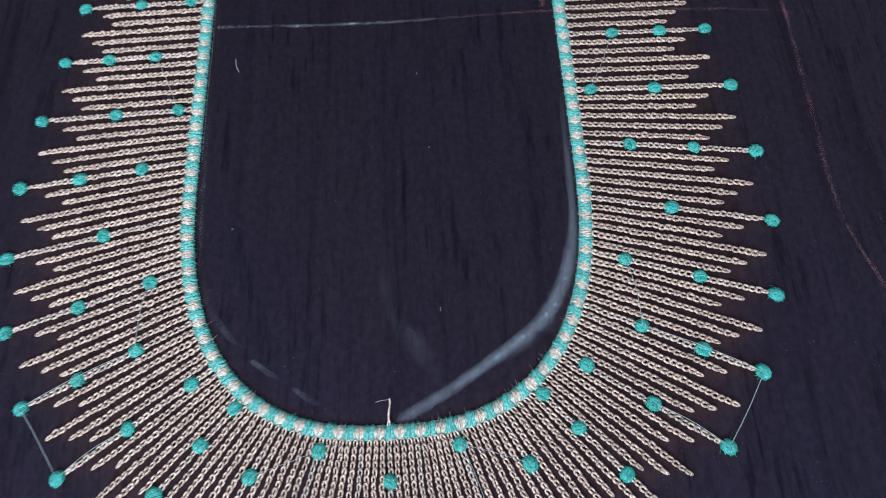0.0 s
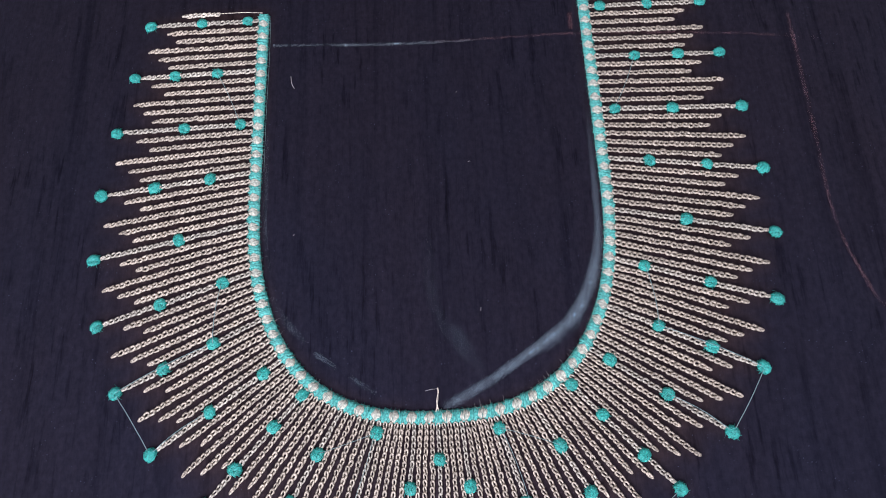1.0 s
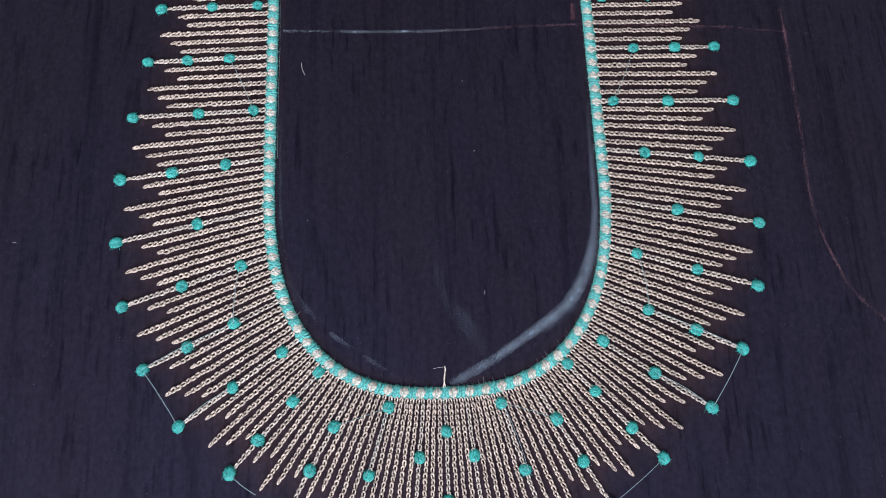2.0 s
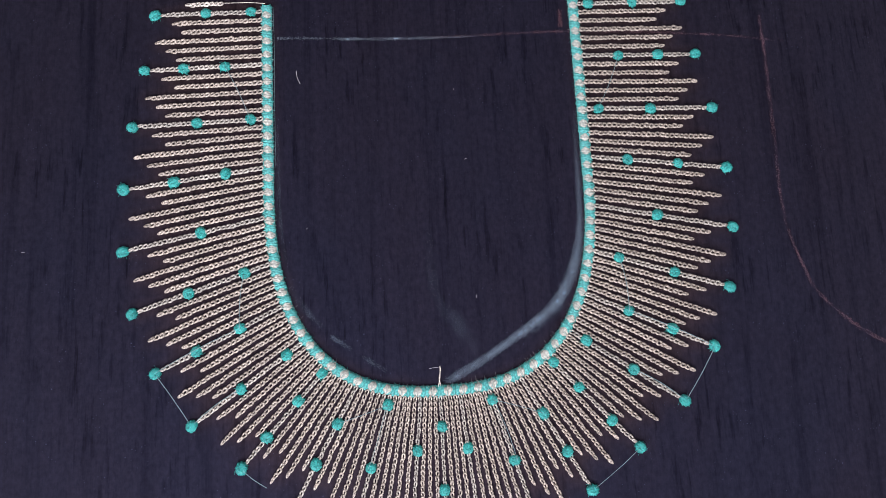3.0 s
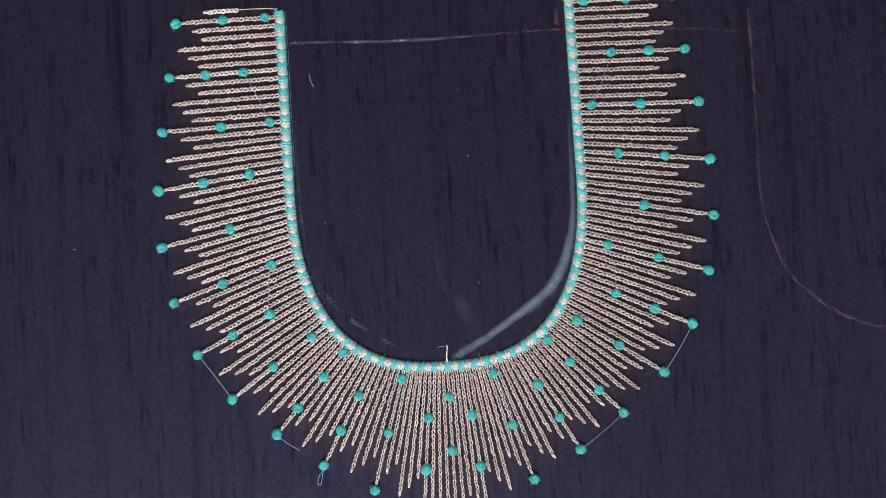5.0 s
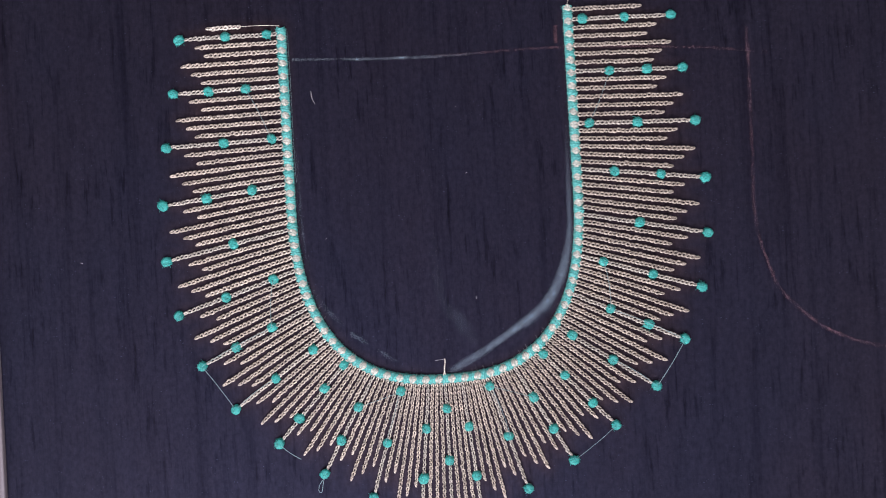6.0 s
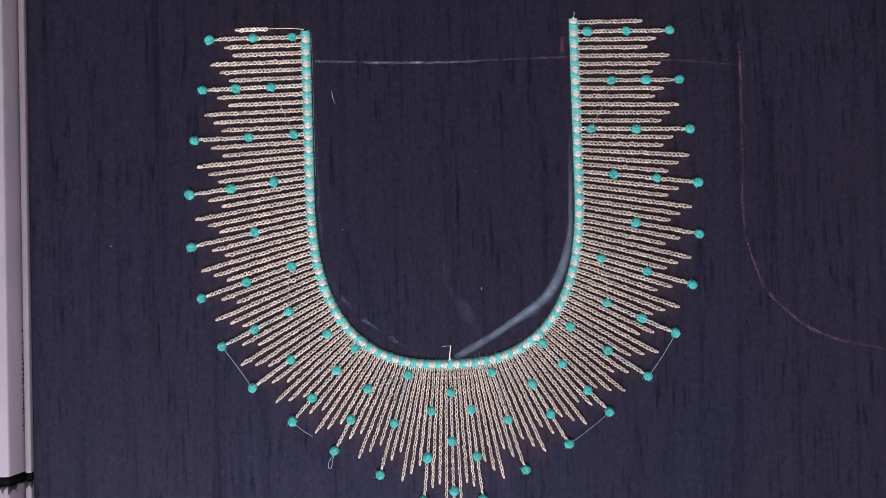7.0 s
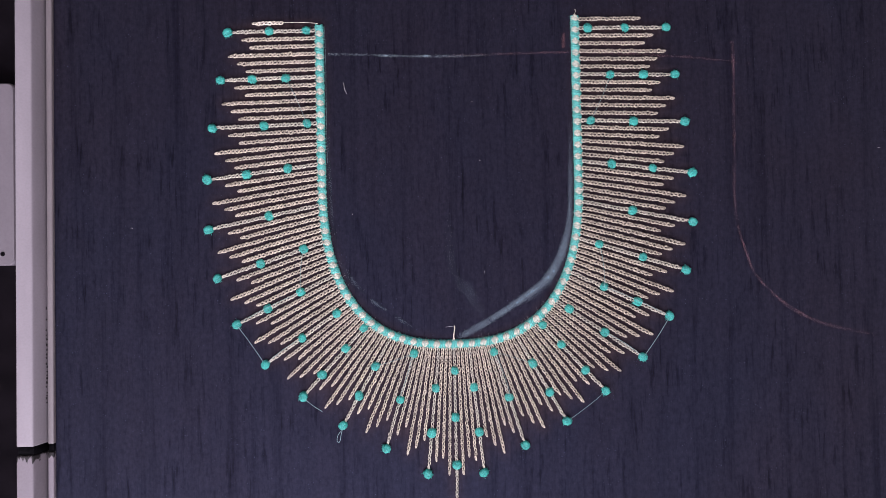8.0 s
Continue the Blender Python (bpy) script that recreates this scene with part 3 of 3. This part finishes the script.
for i in range(24):
    s = rng.uniform(0.012, 0.13) if i < 19 else -rng.uniform(0.02, 0.13)
    p, d = on_border(s)
    nrm = np.array([-d[1], d[0]])
    a = p + nrm * 0.0027 + d * rng.normal(0, 0.0004)
    b = a + nrm * rng.uniform(0.0006, 0.0022) + np.array([0, rng.uniform(0.0, 0.0015)])
    pale.append(tube([(a[0], a[1], 0.0005), ((a[0] + b[0]) / 2, (a[1] + b[1]) / 2, 0.0007), (b[0], b[1], 0.0002)], 0.00005, 3))
tagged(mesh_object("fibre_fringe", *gather(pale), LINT, border, label="sparse pale fibres along the border"), kind="stuff")

# pale edging stitches that nip the border on both sides
edging = []
n_edging = 420
for i in range(n_edging):
    s = -TOP_LEFT + (TOP_LEFT + TOP_RIGHT) * (i + rng.uniform(0, 1)) / n_edging
    p, d = on_border(s)
    nrm = np.array([-d[1], d[0]]) * (1 if i % 2 else -1)
    a = p + nrm * rng.uniform(0.0014, 0.0022) + d * rng.normal(0, 0.0005)
    b = p + nrm * rng.uniform(0.0028, 0.0036)
    mid = (a + b) / 2 + d * rng.normal(0, 0.0002)
    edging.append(tube([(a[0], a[1], 0.0013), (mid[0], mid[1], 0.0011), (b[0], b[1], 0.0002)], 0.00010, 4))
tagged(mesh_object("edging_stitches", *gather(edging), EDGING, border, label="pale silver-green stitches along the border edges"), kind="stuff")

PERIOD = 0.00765
count = int((TOP_LEFT + TOP_RIGHT) / PERIOD)
for i in range(count):
    for kind, shift in ((0, 0.25), (1, 0.75)):
        s = -TOP_LEFT + (i + shift) * (TOP_LEFT + TOP_RIGHT) / count
        p, d = on_border(s)
        ob = new("teal_stitch_patch" if kind == 0 else "silver_stitch_patch", (TEAL_PATCHES if kind == 0 else SILVER_PATCHES)[int(rng.integers(5))])
        ob.parent = border
        ob.location = (p[0], p[1], 0.0)
        ob.rotation_euler = (0, 0, math.atan2(d[1], d[0]) + rng.normal(0, 0.06))
        ob.scale = (rng.uniform(0.93, 1.07), rng.uniform(0.95, 1.05), rng.uniform(0.95, 1.05))


# ---- jump threads and loose ends ----
def ray_point(side, k, f):
    s, ang, length, _ = ray_shape(RAYS[k], side)
    base, _ = on_border(s)
    p = base + np.array([math.cos(ang), math.sin(ang)]) * length * f
    return np.array([side * p[0], p[1]])


def jump_thread(a, b, bow=0.0, radius=0.00016, material=PALE_TEAL, lift=0.0016):
    t = np.linspace(0, 1, 12)
    d = b - a
    nrm = np.array([-d[1], d[0]])
    p = a + t[:, None] * d + (bow * np.sin(np.pi * t))[:, None] * nrm
    z = lift + 0.0004 * np.sin(np.pi * t) + 0.0001 * rng.normal(0, 1, 12)
    return mesh_object("jump_thread", *tube(np.column_stack([p, z]), radius, 5), material, neck, label="thin pale teal thread left between dots")


for side in (1, -1):
    jump_thread(ray_point(side, 6, 1), ray_point(side, 7, 1), 0.015, 0.00017)
    jump_thread(ray_point(side, 1, 0.344), ray_point(side, 2, 0.125), 0.02, 0.00012, lift=0.0021)
    jump_thread(ray_point(side, 5, 0.212), ray_point(side, 6, 0.357), 0.03 * side, 0.00013, lift=0.0021)
    jump_thread(ray_point(side, 10, 0.106) + np.array([0.0006 * side, 0]), ray_point(side, 10, 0.541) + np.array([0.0012 * side, 0]), 0.02, 0.00010, lift=0.0021)
    jump_thread(ray_point(side, 10, 0.106), ray_point(side, 9, 0.345), 0.01, 0.00011, lift=0.0021)
    jump_thread(ray_point(side, 6, 0.357), ray_point(side, 6, 1), 0.02 * side, 0.00012, lift=0.0019)
    jump_thread(ray_point(side, 7, 0.573), ray_point(side, 7, 1), 0.04 * side, 0.00013, lift=0.0016)
jump_thread(ray_point(1, 8, 1), ray_point(1, 9, 1), 0.01, 0.00012)
tip = ray_point(-1, 8, 1)
jump_thread(tip, tip + np.array([0.0125, -0.0098]), -0.03, 0.00015)


def loose(name, points, radius, material, label, category, parent=None, sides=5):
    ob = mesh_object(name, *tube(bezier(points, 26), radius, sides), material, parent, label=label)
    if parent is None:
        tagged(ob, category=category)
    return ob


tip = ray_point(-1, 9, 1)
loose("thread_loop", [(tip[0] - 0.0004, tip[1] - 0.0025, 0.001), (tip[0] - 0.0034, tip[1] - 0.0065, 0.0008), (tip[0] - 0.0040, tip[1] - 0.0103, 0.0006), (tip[0] - 0.0024, tip[1] - 0.0108, 0.0006), (tip[0] - 0.0014, tip[1] - 0.0065, 0.0008), (tip[0] - 0.0004, tip[1] - 0.0026, 0.001)], 0.00016, PALE_TEAL, "small loose pale teal thread loop", "thread", neck)
# silver tail standing up from the lowest point of the border
loose("thread_tail", [(0.0004, 0.0055, 0.001), (-0.0002, 0.0095, 0.0024), (0.0006, 0.0140, 0.0030), (0.0002, 0.0155, 0.0028)], 0.00030, SILVER, "cut silver thread tail above the border", "thread", neck)
loose("thread_tail", [(-0.0008, 0.0055, 0.001), (0.0002, 0.0105, 0.0022), (0.0004, 0.0158, 0.0026)], 0.00026, SILVER, "cut silver thread tail above the border", "thread", neck)
loose("thread_tail", [(0.0003, 0.0152, 0.0026), (-0.0028, 0.0150, 0.0022), (-0.0052, 0.0146, 0.0012)], 0.00008, LINT, "fine pale fibre at the thread tail", "thread", neck)
loose("thread_tail", [(-0.0862, 0.2183, 0.0012), (-0.095, 0.2190, 0.0014), (-0.1095, 0.2192, 0.0012)], 0.00018, SILVER, "bare silver thread of an unfinished ray", "thread", neck)
loose("thread_tail", [(0.0852, 0.2215, 0.0012), (0.0862, 0.2245, 0.0014), (0.0855, 0.2255, 0.001)], 0.00014, SILVER, "cut silver thread end at the border top", "thread", neck)
# stray stitch beside the inner left edge
loose("edge_thread", [(-0.0820, 0.2165, 0.0004), (-0.0816, 0.190, 0.0003), (-0.0818, 0.160, 0.0003), (-0.0816, 0.125, 0.0002)], 0.00005, PALE_TEAL, "thin pale thread lying along the border", "thread", neck)

# ---- lint on the cloth ----
loose("lint", [(-0.0708, 0.1785, 0.0004), (-0.0703, 0.1745, 0.0005), (-0.0688, 0.1710, 0.0003)], 0.00013, LINT, "curved white lint fibre lying on dark cloth", "lint")
for x, y, a, l in ((0.0190, 0.1250, 0.4, 0.0005), (-0.2120, 0.0843, -0.2, 0.0009), (0.2887, 0.1286, 0.1, 0.0008), (0.0146, 0.1647, 1.2, 0.0003), (0.0205, 0.0505, 1.5, 0.0009), (-0.0665, 0.0905, 0.7, 0.0004)):
    dx, dy = l * math.cos(a), l * math.sin(a)
    loose("lint", [(x - dx, y - dy, 0.0003), (x, y + 0.0002, 0.0005), (x + dx, y + dy, 0.0003)], 0.00008, LINT, "tiny white lint speck on dark cloth", "lint")["group"] = "lint specks"

# ---- embroidery frame: painted bar, trim strip, black joint, clamp ----
BAR_X0, BAR_X1, BAR_H, JOINT_Y0, JOINT_Y1 = -0.2820, -0.2677, 0.011, -0.0605, -0.0548
LEAN = 0.0037
bar = new("embroidery_frame")
bar.location, bar.rotation_euler = (0.0002, -0.001, -0.002), (0, 0, radians(-0.22))
tagged(bar, "worn white painted metal embroidery frame bar beside the cloth", "frame")


def frame_part(name, bm, material, label="", parent=None):
    bmesh.ops.translate(bm, verts=bm.verts, vec=(0, 0, 0.002))
    return part(name, bm, material, parent or bar, label, True)


def bar_profile(y0, y1, inset, top, bevel, segments):
    """A flat bar whose cloth-side flank leans back from its foot."""
    bm = box((BAR_X0 + inset, y0, -0.002), (BAR_X1 - inset, y1, top), bevel, segments)
    for v in bm.verts:
        if v.co.x > (BAR_X0 + BAR_X1) / 2:
            v.co.x -= LEAN * max(0.0, v.co.z) / BAR_H
    return bm


frame_part("bar", bar_profile(JOINT_Y1, 0.46, 0.0, BAR_H, 0.0009, 3), PAINT)
frame_part("bar", bar_profile(-0.33, JOINT_Y0, 0.0, BAR_H, 0.0009, 3), PAINT_CHIPPED, "white bar end with chipped paint")
frame_part("joint", bar_profile(JOINT_Y0, JOINT_Y1, 0.0006, BAR_H - 0.0012, 0.0003, 1), RUBBER, "black rubber joint in the bar")
frame_part("trim_strip", box((BAR_X1 + 0.0006, JOINT_Y1 - 0.0006, -0.002), (BAR_X1 + 0.0044, 0.46, 0.0022), 0.0008, 3), STRIP_PAINT, "thin grey-white strip along the cloth edge")
frame_part("trim_strip", box((BAR_X1 + 0.0006, -0.33, -0.002), (BAR_X1 + 0.0044, JOINT_Y0, 0.0022), 0.0008, 3), PAINT_CHIPPED, "thin strip with chipped paint")
frame_part("joint", box((BAR_X1 + 0.0008, JOINT_Y0, -0.002), (BAR_X1 + 0.0042, JOINT_Y1 - 0.0006, 0.0012), 0.0002, 1), RUBBER)

wear = []
wear_rng = np.random.default_rng(77)
for i in range(26):
    y = -0.029 + i * 0.0026 + wear_rng.normal(0, 0.0006)
    if i > 17 and i % 3:
        continue
    z = wear_rng.uniform(0.0007, 0.0014)
    x = BAR_X1 - LEAN * z / BAR_H
    w, h = wear_rng.uniform(0.0004, 0.0009), wear_rng.uniform(0.0002, 0.00045)
    ring = []
    for k in range(9):
        a = 2 * math.pi * k / 9
        q = wear_rng.uniform(0.65, 1.2)
        ring.append((x + 0.00012 - LEAN / BAR_H * h * q * math.sin(a), y + w * q * math.cos(a), z + 0.002 + h * q * math.sin(a)))
    back = [(a - 0.0004, b, c) for a, b, c in ring]
    faces = [tuple(range(9))] + [(k, 9 + k, 9 + (k + 1) % 9, (k + 1) % 9) for k in range(9)]
    wear.append((np.array(ring + back), faces))
mesh_object("chipped_spots", *gather(wear), BARE_METAL, bar, False, "row of small dark paint chips")

clamp = new("frame_clamp")
clamp.location = (-0.2939, 0.1204, -0.002)
tagged(clamp, "flat grey-white painted clamp plate beside the frame bar", "clamp")
plate = bmesh.new()
outline = []
hw, hl, rad = 0.0116, 0.0590, 0.004
for cx, cy, a0 in ((hw - rad, hl - rad, 0), (-hw + rad, hl - rad, 90), (-hw + rad, -hl + rad, 180), (hw - rad, -hl + rad, 270)):
    for k in range(6):
        a = radians(a0 + 18 * k)
        outline.append((cx + rad * math.cos(a), cy + rad * math.sin(a)))
lower = [plate.verts.new((x, y, 0.0)) for x, y in outline]
upper = [plate.verts.new((x, y, 0.0108)) for x, y in outline]
rim = [plate.verts.new((x * 0.95, y * 0.988, 0.012)) for x, y in outline]
for a, b in ((lower, upper), (upper, rim)):
    for k in range(len(a)):
        plate.faces.new((a[k], a[(k + 1) % len(a)], b[(k + 1) % len(a)], b[k]))
plate.faces.new(rim)
plate.faces.new(lower[::-1])
part("plate", plate, CLAMP_PAINT, clamp)
# a solid black disc gives the dark inside of the screw hole
hole = bmesh.new()
bmesh.ops.create_cone(hole, cap_ends=True, segments=20, radius1=0.0014, radius2=0.0014, depth=0.002, matrix=Matrix.Translation((0.0039, -0.0516, 0.0113)))
part("screw_hole_disc", hole, RUBBER, clamp, "small black disc for the shaded screw hole")
